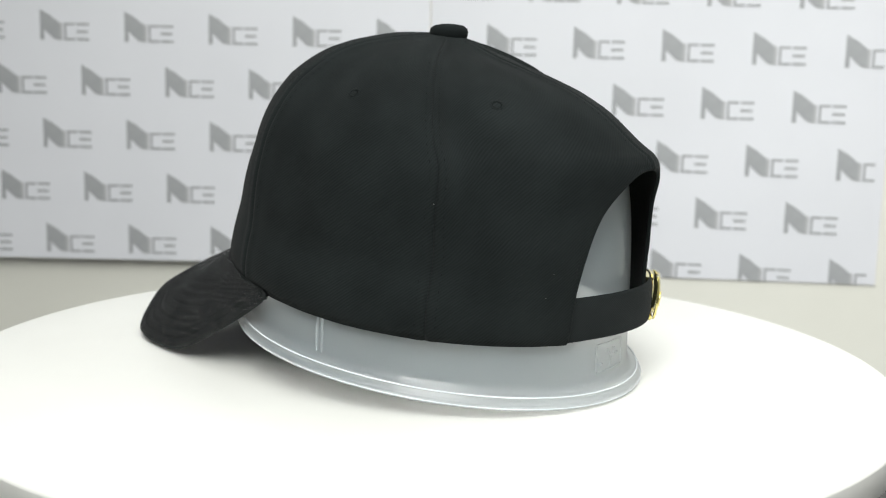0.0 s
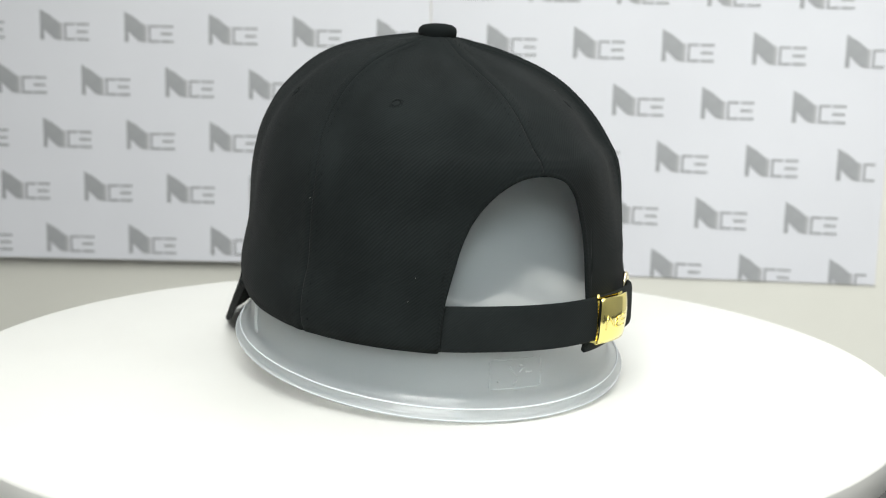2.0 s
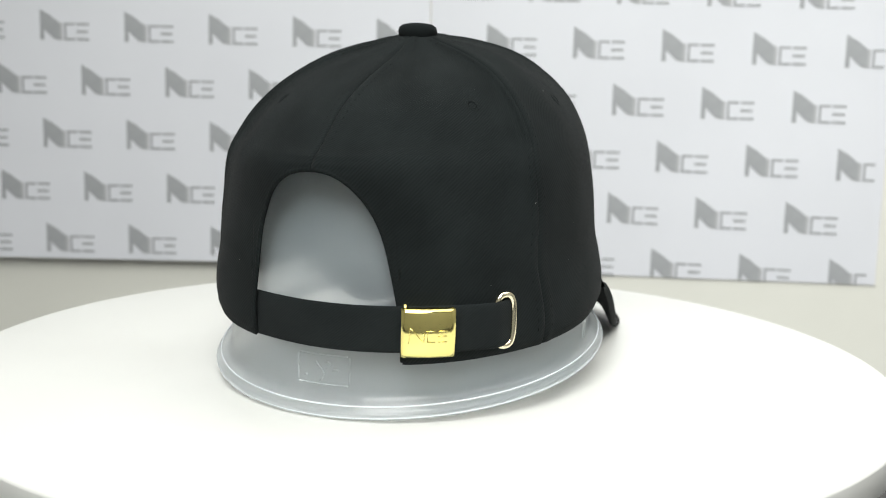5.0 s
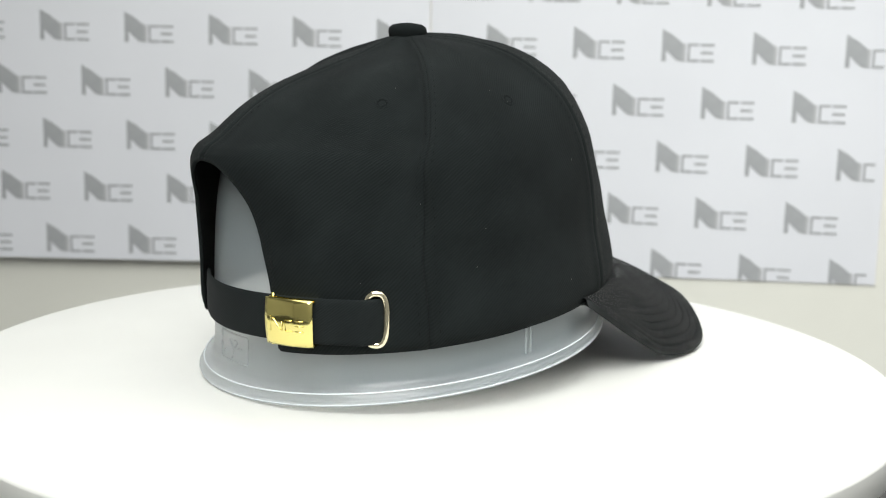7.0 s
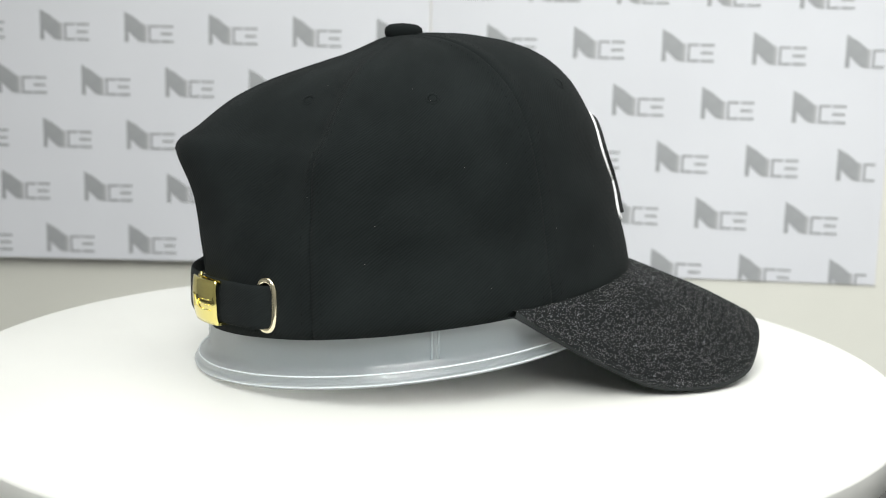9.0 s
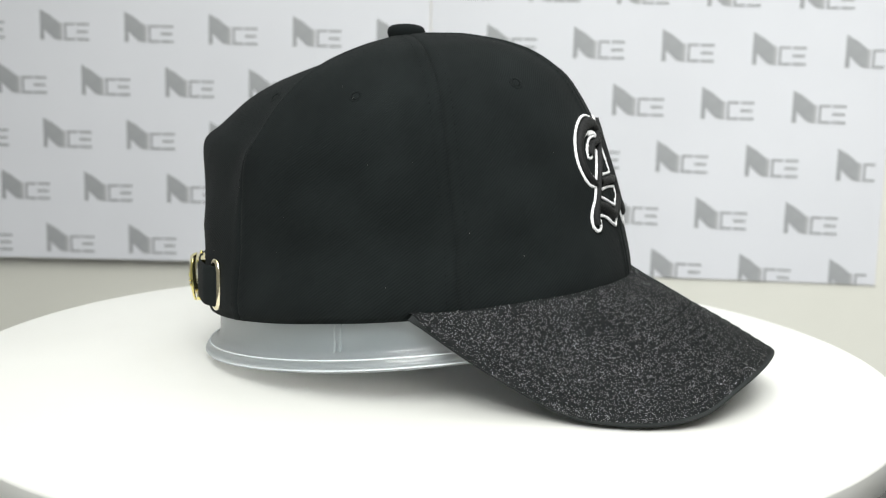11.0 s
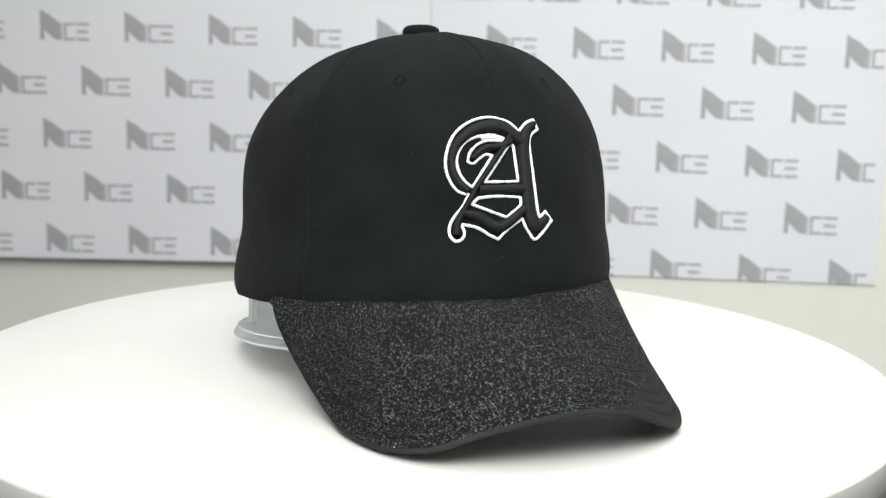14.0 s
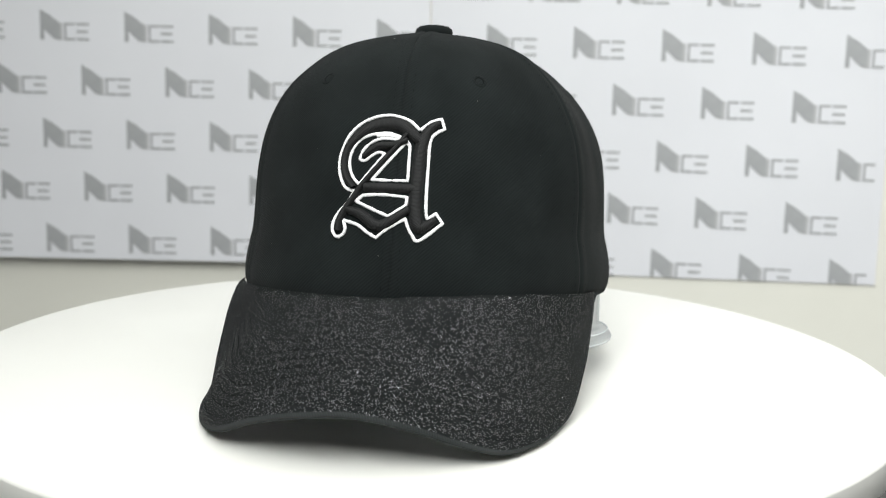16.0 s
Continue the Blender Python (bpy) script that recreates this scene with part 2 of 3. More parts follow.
# unseen shell; its white walls are there to bounce fill light
def assumed_room():
    for name, dims, m in (
        ("floor", (-2.0, -2.2, FLOOR_Z - 0.1, 2.0, 1.6, FLOOR_Z), M_FLOOR),
        ("ceiling", (-2.0, -2.2, CEIL_Z, 2.0, 1.6, CEIL_Z + 0.1), M_WALL),
        ("wall_north", (-2.0, 1.5, FLOOR_Z, 2.0, 1.6, CEIL_Z), M_WALL),
        ("wall_south", (-2.0, -2.2, FLOOR_Z, 2.0, -2.1, CEIL_Z), M_WALL),
        ("wall_west", (-2.0, -2.1, FLOOR_Z, -1.9, 1.5, CEIL_Z), M_WALL),
        ("wall_east", (1.9, -2.1, FLOOR_Z, 2.0, 1.5, CEIL_Z), M_WALL),
    ):
        bm = bmesh.new()
        box(bm, *dims)
        tagged(finish(name, bm, m, smooth=False), kind="structure")


assumed_room()

# ---- desk ----
desk = thing("desk", "dark grey desk under the white turntable", "desk")
box_part("desktop", (-0.9, -0.75, DESK_Z - 0.03, 0.9, 0.75, DESK_Z), M_DESKTOP, desk, 0.003)
for lx in (-0.85, 0.80):
    for ly in (-0.70, 0.65):
        box_part("leg", (lx, ly, FLOOR_Z, lx + 0.05, ly + 0.05, DESK_Z - 0.03), M_METAL, desk, 0.004)


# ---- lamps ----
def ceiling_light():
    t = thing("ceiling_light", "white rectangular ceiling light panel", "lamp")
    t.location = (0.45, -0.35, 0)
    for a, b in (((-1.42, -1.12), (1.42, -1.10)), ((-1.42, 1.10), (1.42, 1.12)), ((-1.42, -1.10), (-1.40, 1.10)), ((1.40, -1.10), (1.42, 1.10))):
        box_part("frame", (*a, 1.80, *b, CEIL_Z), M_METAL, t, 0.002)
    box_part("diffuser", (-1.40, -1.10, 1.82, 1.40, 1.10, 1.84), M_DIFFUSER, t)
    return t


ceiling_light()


# body for the added key lamp; housing and hanger are assumed
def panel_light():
    t = thing("assumed_key_light", "assumed square key light panel out of view, hung from the ceiling", "lamp")
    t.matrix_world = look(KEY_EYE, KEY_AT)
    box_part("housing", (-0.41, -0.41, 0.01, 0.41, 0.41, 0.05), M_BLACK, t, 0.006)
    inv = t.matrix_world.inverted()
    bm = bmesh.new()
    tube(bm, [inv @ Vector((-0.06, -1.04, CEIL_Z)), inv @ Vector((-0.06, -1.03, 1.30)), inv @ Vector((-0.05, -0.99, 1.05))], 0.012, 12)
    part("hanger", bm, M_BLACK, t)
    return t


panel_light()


# ---- printed boards ----
def mark_meshes():
    """The repeated print: a folded banner shape and two groups of plain bars, in metres, y up."""
    def flat(name, polys, m):
        bm = bmesh.new()
        for poly in polys:
            vs = [bm.verts.new((x * 0.001, 0.0, z * 0.001)) for x, z in poly]
            f = bm.faces.new(vs)
            g = bmesh.ops.extrude_face_region(bm, geom=[f])
            for v in g["geom"]:
                if isinstance(v, bmesh.types.BMVert):
                    v.co.y -= 0.0003
        bmesh.ops.recalc_face_normals(bm, faces=bm.faces)
        me = bpy.data.meshes.new(name)
        bm.to_mesh(me)
        bm.free()
        me.materials.append(m)
        return me

    banner = flat("banner", [
        [(0, 0), (3.6, -2.2), (3.6, -28), (0, -28)],
        [(3.6, -2.2), (9, -5), (14, -9), (18, -12), (18, -28), (13, -27), (9, -23.5), (3.6, -18.5)],
    ], M_INK)
    fold = flat("fold", [[(18, -12), (20.6, -12.4), (20.6, -28), (18, -28)]], M_INK_PALE)

    def bar(x0, z0, x1, z1):
        return [(x0, z0), (x1, z0), (x1, z1), (x0, z1)]
    bars = flat("bars", [
        bar(22, -12, 24.2, -28), bar(24.2, -12, 32, -14.2), bar(24.2, -25.8, 32, -28),
        bar(33.5, -12, 45, -14.2), bar(33.5, -18.8, 44, -21), bar(33.5, -25.8, 45, -28)], M_INK)
    return banner, fold, bars


MARKS = mark_meshes()


def trimmed(me, x0, x1, z0, z1):
    """The print cut off where the sheet ends."""
    bm = bmesh.new()
    bm.from_mesh(me)
    for co, no in (((x0 + 0.001, 0, 0), (-1, 0, 0)), ((x1 - 0.001, 0, 0), (1, 0, 0)), ((0, 0, z0 + 0.001), (0, 0, -1)), ((0, 0, z1 - 0.001), (0, 0, 1))):
        bmesh.ops.bisect_plane(bm, geom=bm.verts[:] + bm.edges[:] + bm.faces[:], plane_co=co, plane_no=no, clear_outer=True)
    if not bm.faces:
        bm.free()
        return None
    cut = bpy.data.meshes.new(me.name)
    bm.to_mesh(cut)
    bm.free()
    cut.materials.append(me.materials[0])
    return cut


def board(label, m, x0, x1, z0, z1, pitch, starts, tops, lean, scale, deep, margin, skew):
    """A foam board with a printed sheet; x along it, z up, its face towards -y."""
    t = thing("backdrop_board", label, "backdrop board", "printed boards behind the turntable")
    t.matrix_world = m
    panel = box_part("panel", (x0, 0.0005, z0, x1, deep, z1), M_BOARD_EDGE, t, 0.0008)
    face = box_part("printed_sheet", (x0 + 0.001, -0.0004, z0 + 0.001, x1 - 0.001, 0.0005, z1 - 0.001), M_BOARD, t)
    # the lower edge is cut a little out of square
    for v in list(panel.data.vertices) + list(face.data.vertices):
        if v.co.z < z0 + 0.02:
            v.co.z += skew * ((v.co.x - x0) / (x1 - x0) - 0.5)
    x1 -= margin
    for r, top in enumerate(tops):
        x = starts[r % 2]
        while x < x1:
            z = top + lean * (x - (x0 + x1) / 2)
            whole = x > x0 and x + 0.046 * scale < x1 and z < z1 and z - 0.029 * scale > z0 + abs(skew)
            for me, nm in zip(MARKS, ("banner_print", "fold_print", "bar_print")):
                mesh = me if whole else trimmed(me, (x0 - x) / scale, (x1 - x) / scale, (z0 + skew * ((x - x0) / (x1 - x0) - 0.5) - z) / scale, (z1 - z) / scale)
                if mesh:
                    o = new(nm, mesh)
                    o.parent = t
                    o.location, o.scale = (x, -0.0004, z), (scale, 1, scale)
            x += pitch
    return t


board("white foam board printed with grey marks, shaded side", pose(0.0015, 0.529, 0), -0.62, 0.0, BOARD_Z, 0.50, 0.0778,
      (-0.5945, -0.5575), [0.3837 - 0.0497 * k for k in range(9)], -0.003, 1.0, 0.011, 0.0, 0.0)
board("white foam board printed with grey marks, brightly lit", pose(0.0040, 0.529, 0, 0, 0, -10), -0.0024, 0.411, BOARD_Z + 0.0005, 0.50, 0.0797,
      (0.0505, 0.0085), [0.3795 - 0.050 * k for k in range(9)], -0.012, 1.03, 0.0013, 0.007, 0.006)


def partition(m, x0, x1, gap):
    """Cream partition that a board hangs on."""
    bm = bmesh.new()
    box(bm, x0, gap, DESK_Z, x1, gap + 0.03, 0.62)
    ob = tagged(finish("partition_wall", bm, M_DESK, smooth=False), "cream painted partition behind the printed board", kind="structure")
    ob.matrix_world = m


partition(pose(0.0015, 0.529, 0), -0.85, 0.0, 0.0112)
partition(pose(0.0040, 0.529, 0, 0, 0, -10), 0.0, 0.75, 0.0014)

# ---- turntable ----
def turntable():
    t = thing("turntable", "round white display turntable on a black base", "turntable")
    disc = new("disc")
    disc.parent = t
    bm = bmesh.new()
    lathe(bm, [(0.0005, 0.0), (0.12, 0.0), (0.2237, 0.0), (0.2247, -0.0004), (0.2250, -0.0015)], 160)
    part("top", bm, M_DISC, disc)
    bm = bmesh.new()
    lathe(bm, [(0.2250, -0.0015), (0.2250, -0.0130), (0.2240, -0.0140), (0.15, -0.0140), (0.0005, -0.0140)], 160)
    part("edge_band", bm, M_RIM, disc)
    bm = bmesh.new()
    lathe(bm, [(0.0005, -0.0140), (0.10, -0.0140), (0.105, -0.018), (0.112, DESK_Z + 0.006), (0.114, DESK_Z), (0.0005, DESK_Z)], 96)
    part("base", bm, M_BLACK, t)
    return t, disc


table, disc = turntable()

# ---- the cap's shape ----
# Sections of the crown in metres from the turning axis: out, up. The hem rises towards the front by RISE.
RISE, MID = 0.10, -0.015
FRONT_SEC = [(0.1010, 0.0470), (0.0968, 0.0653), (0.0899, 0.0891), (0.0839, 0.1057), (0.0775, 0.1215), (0.0661, 0.1388), (0.0522, 0.1485), (0.0384, 0.1535), (0.0246, 0.1560), (0.0111, 0.1571), (-0.0120, 0.1572)]
SIDE_SEC = [(0.0883, 0.0332), (0.0885, 0.0440), (0.0870, 0.0545), (0.0850, 0.0640), (0.0839, 0.0850), (0.0804, 0.1050), (0.0728, 0.1213), (0.0600, 0.1358), (0.0456, 0.1459), (0.0300, 0.1516), (0.0110, 0.1553), (0.0, 0.1572)]
BACK_SEC = [(-0.1075, 0.0255), (-0.1095, 0.0550), (-0.1130, 0.0800), (-0.1170, 0.1020), (-0.1083, 0.1105), (-0.0951, 0.1218), (-0.0819, 0.1300), (-0.0687, 0.1358), (-0.0423, 0.1451), (-0.0317, 0.1496), (-0.0211, 0.1548), (-0.0120, 0.1572)]
NS = 60


def resample(points, n):
    fine = spline([(a, b, 0) for a, b in points], 12)
    d = [0.0]
    for a, b in zip(fine, fine[1:]):
        d.append(d[-1] + (b - a).length)
    s = np.linspace(0, d[-1], n + 1)
    return np.interp(s, d, [p.x for p in fine]), np.interp(s, d, [p.y for p in fine])


FU, FZ = resample(FRONT_SEC, NS)
SV, SZ = resample(SIDE_SEC, NS)
BU, BZ = resample(BACK_SEC, NS)
TOP_U = -0.012
SEAMS = (0.0, 58.0, 117.0, 180.0)


def crown(a, s):
    """Point of the crown: a in degrees from the front to the wearer's left (+) or right, s 0 at the hem to 1 at the button."""
    c, d = math.cos(radians(a)), math.sin(radians(a))
    x = s * NS
    i = min(int(x), NS - 1)
    f = x - i

    def at(arr):
        return arr[i] * (1 - f) + arr[i + 1] * f
    mid = MID + (TOP_U - MID) * s
    # the upper back narrows to a ridge along its seam
    e = min(1.0, max(0.0, (abs(c) - 0.35) / 0.4))
    keen = 1.0 + (0.65 if d > 0 else 1.0) * min(1.0, max(0.0, (s - 0.20) / 0.26)) * e * e * (3 - 2 * e)
    u = mid + ((at(FU) - mid) * c if c > 0 else -(mid - at(BU)) * abs(c) ** keen)
    v = at(SV) * d * (1.0 if d > 0 else 1 - 0.011 * min(1.0, s / 0.12))
    # the panels run flatter between the seams
    b, w = abs(a), max(0.0, min(1.0, (s - 0.08) / 0.25, (0.95 - s) / 0.25))
    if d > 0:
        bulge = 0.0022 * math.exp(-((b - 56) / 11) ** 2) - 0.0014 * math.exp(-((b - 76) / 9) ** 2) + 0.0010 * math.exp(-((b - 98) / 13) ** 2)
    else:
        bulge = 0.0010 * math.exp(-((b - 55) / 12) ** 2) - 0.0011 * math.exp(-((b - 80) / 14) ** 2)
    u, v = u + w * bulge * c, v + w * bulge * d
    zs = at(SZ) - RISE * (mid - MID)
    ze = (at(FZ) - RISE * (at(FU) - MID)) if c > 0 else (at(BZ) - RISE * (at(BU) - MID))
    w = c * c if c > 0 else abs(c) ** 1.25
    z = ze * w + zs * (1 - w) + RISE * (u - MID)
    if d > 0:
        z += 0.0029 * min(1.0, 2.5 * d) * max(0.0, 1 - 5 * s)
    if c < 0 and d < 0:
        z -= 0.0022 * abs(c) * min(1.0, -2.5 * d) * max(0.0, 1 - 5 * s)   # this side hangs a little lower
    return Vector((u, v + 0.0008, z))


def crown_normal(a, s):
    e = 0.4
    du = crown(a + e, s) - crown(a - e, s)
    ds = crown(a, min(1, s + 0.01)) - crown(a, max(0, s - 0.01))
    n = du.cross(ds)
    return n.normalized() if n.length > 0 else Vector((0, 0, 1))


def crown_at(v, z, front=True):
    """Angle and height share of the point of the front (or back) with that side offset and height."""
    a = 0.0
    for _ in range(12):
        lo, hi = 0.0, 0.9
        for _ in range(22):
            s = (lo + hi) / 2
            if crown(a if front else 180 - a, s).z < z:
                lo = s
            else:
                hi = s
        w = float(np.interp(s * NS, range(NS + 1), SV))
        a = math.degrees(math.asin(max(-0.99, min(0.99, (v - 0.0008) / w))))
    return (a if front else 180 - a), s


HOLE_L, HOLE_R, HOLE_S = 23.8, 22.0, 0.392    # half widths in degrees and height of the opening at the back


def hole_edge(a):
    """Where the crown starts above the opening."""
    a = (a + 180) % 360 - 180
    d = abs(180 - abs(a)) / (HOLE_L if a > 0 else HOLE_R)
    return 0.0 if d >= 1 else HOLE_S * (1 - d ** 2.35) ** (1 / 2.6)


def crown_surface(a, s):
    """The cloth with pinched seams and slight waviness."""
    p, n = crown(a, s), crown_normal(a, s)
    r = max(0.002, math.hypot(p.x - TOP_U, p.y))
    gap = min(abs(abs(a) - q) for q in SEAMS)
    dist = radians(gap) * r
    dip = 0.0009 * math.exp(-(dist / 0.0009) ** 2) - 0.0006 * math.exp(-(dist / 0.0048) ** 4)   # turned-in seam allowance
    wave = noise.noise(p * 28) * 0.0005 + noise.noise(p * 70) * 0.00025
    fade = min(1.0, (1 - s) * 8)
    tuck = 0.0016 * max(0.0, 1 - s / 0.04) ** 2   # the hem is turned under
    return p + n * ((wave - dip) * fade - tuck)


def crown_panel(a0, a1, parent):
    cols, rows = 60, 44
    grid, uvs = [], []
    for j in range(cols + 1):
        t = j / cols
        t = 0.25 * t + 0.75 * (0.5 - 0.5 * math.cos(math.pi * t))
        grid.append(a0 + (a1 - a0) * t)
    if max(abs(a0), abs(a1)) > 179:
        sign = 1 if a0 + a1 > 0 else -1
        edge = [sign * (180 - (HOLE_L if sign > 0 else HOLE_R) * k) for k in [i / 20 for i in range(19)] + [0.93, 0.96, 0.982, 1.0]]
        far = a0 if abs(a0) < abs(a1) else a1
        edge += [edge[-1] + (far - edge[-1]) * (0.5 * k / 26 + 0.5 * (0.5 - 0.5 * math.cos(math.pi * k / 26))) for k in range(1, 27)]
        grid = edge if a0 > a1 else edge[::-1]
    pts = []
    for i in range(rows + 1):
        line, uv = [], []
        for a in grid:
            s0 = hole_edge(a)
            s = s0 + (0.44 - s0) * i / 20 if i <= 20 else 0.44 + 0.545 * (i - 20) / (rows - 20)
            line.append(crown_surface(a, s))
            uv.append((radians(a) * 0.095, s * 0.17))
        pts.append(line)
        uvs.append(uv)
    bm = bmesh.new()
    sheet(bm, pts, uvs)
    ob = part("crown_panel", bm, M_TWILL, parent)
    # cloth thickness to the inside
    mod = ob.modifiers.new("thickness", "SOLIDIFY")
    mod.thickness, mod.offset = 0.0016, 0.0
    return ob


cap = thing("baseball_cap", "black twill baseball cap with glitter brim and gold buckle", "cap")
for a0, a1 in ((0, 58), (58, 117), (117, 180), (0, -58), (-58, -117), (-117, -180)):
    crown_panel(a0, a1, cap)


# ---- brim ----
BRIM_A = 69.0
EDGE_HALF = [(0.1678, 0.0, 0.0210), (0.1650, 0.020, 0.0185), (0.1570, 0.039, 0.0128), (0.1460, 0.0548, 0.0052), (0.1300, 0.0664, 0.0020), (0.1110, 0.0730, 0.0018),
             (0.0915, 0.0752, 0.0040), (0.0660, 0.0796, 0.0160), (0.0430, 0.0825, 0.0290), (0.0270, 0.0828, 0.0395)]
# the wearer's left side sits a touch lower
EDGE_LEFT = [(0.1642, 0.0197, 0.0168), (0.1563, 0.0378, 0.0092), (0.1455, 0.0530, 0.0032), (0.1295, 0.0640, 0.0021), (0.1110, 0.0708, 0.0020),
             (0.0915, 0.0762, 0.0044), (0.0660, 0.0800, 0.0158), (0.0430, 0.0820, 0.0290), (0.0270, 0.0828, 0.0395)]
EDGE = spline([(u + 0.015 * v, -v - 0.0008, z + 0.004 * v) for u, v, z in EDGE_HALF[:0:-1]] + [(u, v - 0.0008, z) for u, v, z in EDGE_HALF[:1] + EDGE_LEFT], 10)
NT = 90


def along(path, t):
    x = t * (len(path) - 1)
    i = min(int(x), len(path) - 2)
    return path[i].lerp(path[i + 1], x - i)


def brim_point(t, w):
    """t -1 to 1 round the brim, w 0 at the crown to 1 at the edge."""
    r = crown(BRIM_A * t, 0.004) + Vector((-0.0015, 0, 0.0012))
    e = along(EDGE, (t + 1) / 2)
    p = r.lerp(e, w)
    p.z += 0.0017 * math.sin(math.pi * w) * (1 - t * t)
    return p


def brim_normal(t, w):
    e = 0.004
    a = brim_point(min(1, t + e), w) - brim_point(max(-1, t - e), w)
    b = brim_point(t, min(1, w + e)) - brim_point(t, max(0, w - e))
    n = b.cross(a)
    n.normalize()
    return n if n.z > 0 else -n


HALF = 0.0016


def brim_rows(sign, w0, w1, n):
    rows, uvs = [], []
    for i in range(n + 1):
        w = w0 + (w1 - w0) * i / n
        k = max(0.0, (w - 0.965) / 0.035)
        h = HALF * math.sqrt(max(0.0, 1 - k * k))
        row, uv = [], []
        for j in range(NT + 1):
            t = -1 + 2 * j / NT
            p = brim_point(t, w)
            nn = brim_normal(t, min(w, 0.98))
            dip = 0.0
            if sign > 0 and abs(t) < 0.93:
                # the cloth is drawn in along each row of stitches
                gap = (1 - w) * (brim_point(t, 1) - brim_point(t, 0)).length
                k = min(7, max(0, round((gap - 0.0055) / 0.0052)))
                dip = 0.00045 * math.exp(-((gap - 0.0055 - 0.0052 * k) / 0.0009) ** 2)
            row.append(p + nn * (sign * h - dip) + nn * noise.noise(p * 40) * 0.0004)
            uv.append((t * 0.12, w * 0.07))
        rows.append(row)
        uvs.append(uv)
    return rows, uvs


def brim():
    b = new("brim")
    b.parent = cap
    tagged(b, "curved brim covered in black glitter cloth")
    bm = bmesh.new()
    sheet(bm, *brim_rows(1, 0.0, 0.980, 110))
    part("top_cover", bm, M_GLITTER, b, "black glitter cloth")
    bm = bmesh.new()
    sheet(bm, *brim_rows(-1, 0.0, 0.965, 14))
    part("underside", bm, M_UNDER, b, "plain black twill")
    bm = bmesh.new()
    up, uu = brim_rows(1, 0.980, 1.0, 5)
    dn, du = brim_rows(-1, 0.965, 1.0, 6)
    sheet(bm, up + dn[::-1], uu + du[::-1])
    bmesh.ops.remove_doubles(bm, verts=bm.verts, dist=1e-6)
    part("edge_binding", bm, M_EDGE, b, "dark grey cloth binding, lightened for its edge highlight")
    # the larger flakes lie loose and tilted in the cloth
    bm = bmesh.new()
    rnd = random.Random(11)
    for _ in range(36000):
        t, w = rnd.uniform(-0.97, 0.97), rnd.uniform(0.03, 0.975)
        if rnd.random() * 0.080 > (brim_point(t, 1) - brim_point(t, 0)).length:
            continue
        p, n = brim_point(t, w), brim_normal(t, w)
        lean = (n + Vector((rnd.gauss(0, 0.3), rnd.gauss(0, 0.3), rnd.gauss(0, 0.3)))).normalized()
        e1 = lean.orthogonal().normalized()
        e1 = e1 * math.cos(t * 99) + lean.cross(e1) * math.sin(t * 99)
        e2 = lean.cross(e1)
        r = rnd.uniform(0.00004, 0.00007) if rnd.random() < 0.85 else rnd.uniform(0.00007, 0.00011)
        c = p + n * (HALF + 0.00006)
        bm.faces.new([bm.verts.new(c + e1 * r), bm.verts.new(c + e2 * r), bm.verts.new(c - e1 * r), bm.verts.new(c - e2 * r)])
    flakes = part("glitter", bm, M_FLAKE, b, "fine silver glitter", False)
    tagged(flakes, "fine silver glitter", kind="stuff")
    # rows of stitches that follow the edge
    bm = bmesh.new()
    for k in range(8):
        gap = 0.0055 + 0.0052 * k
        t, step = -0.90, 0.0062
        while t < 0.90:
            def on(tt):
                r, e = brim_point(tt, 0), brim_point(tt, 1)
                w = max(0.05, 1 - gap / (e - r).length)
                return brim_point(tt, w), w
            (p, w), (q, _) = on(t), on(t + step * 0.72)
            if w > 0.06:
                n = brim_normal(t, w)
                tube(bm, [p + n * 0.0008, (p + q) / 2 + n * 0.00125, q + n * 0.0008], 0.00019, 4)
            t += step
    part("stitching", bm, M_THREAD_AND_DARK, b, "rows of black stitches")


brim()


# ---- crown details ----
def button():
    top = crown(0, 1.0)
    bm = bmesh.new()
    prof = [(0.0078, -0.0026), (0.0088, -0.0008), (0.0091, 0.0010), (0.0086, 0.0027), (0.0068, 0.0040), (0.0035, 0.0046), (0.0003, 0.0048)]
    lathe(bm, prof, 40, (top.x, top.y))
    for v in bm.verts:
        v.co.z += top.z + 0.0004
    part("button", bm, M_TWILL, cap, "cloth-covered top button")


button()


def eyelet(a, z):
    lo, hi = 0.0, 1.0
    for _ in range(24):
        s = (lo + hi) / 2
        lo, hi = (s, hi) if crown(a, s).z < z else (lo, s)
    c, n = crown_surface(a, s), crown_normal(a, s)
    side = n.cross(Vector((0, 0, 1))).normalized()
    up = side.cross(n)
    o = new("eyelet")
    o.parent = cap
    bm = bmesh.new()
    ring = [c + n * 0.0004 + side * 0.0026 * math.cos(q) + up * 0.0026 * math.sin(q) for q in np.linspace(0, 2 * math.pi, 24, endpoint=False)]
    tube(bm, ring, 0.0009, 8, True, 0.55, [n] * 24)
    part("stitched_rim", bm, M_TWILL, o)
    # shallow black cup put in for the dark inside the hole
    bm = bmesh.new()
    rows = [[c + n * (0.0012 - d) + side * r * math.cos(q) + up * r * math.sin(q) for q in np.linspace(0, 2 * math.pi, 16, endpoint=False)] for r, d in ((0.0020, 0.0003), (0.0013, 0.0006), (0.0002, 0.0008))]
    sheet(bm, rows, wrap=True)
    part("opening", bm, M_THREAD_AND_DARK, o)


for a, z in ((25, 0.1365), (-31, 0.1360), (87, 0.1300), (-85, 0.1290), (142, 0.1270), (-139, 0.1265)):
    eyelet(a, z)


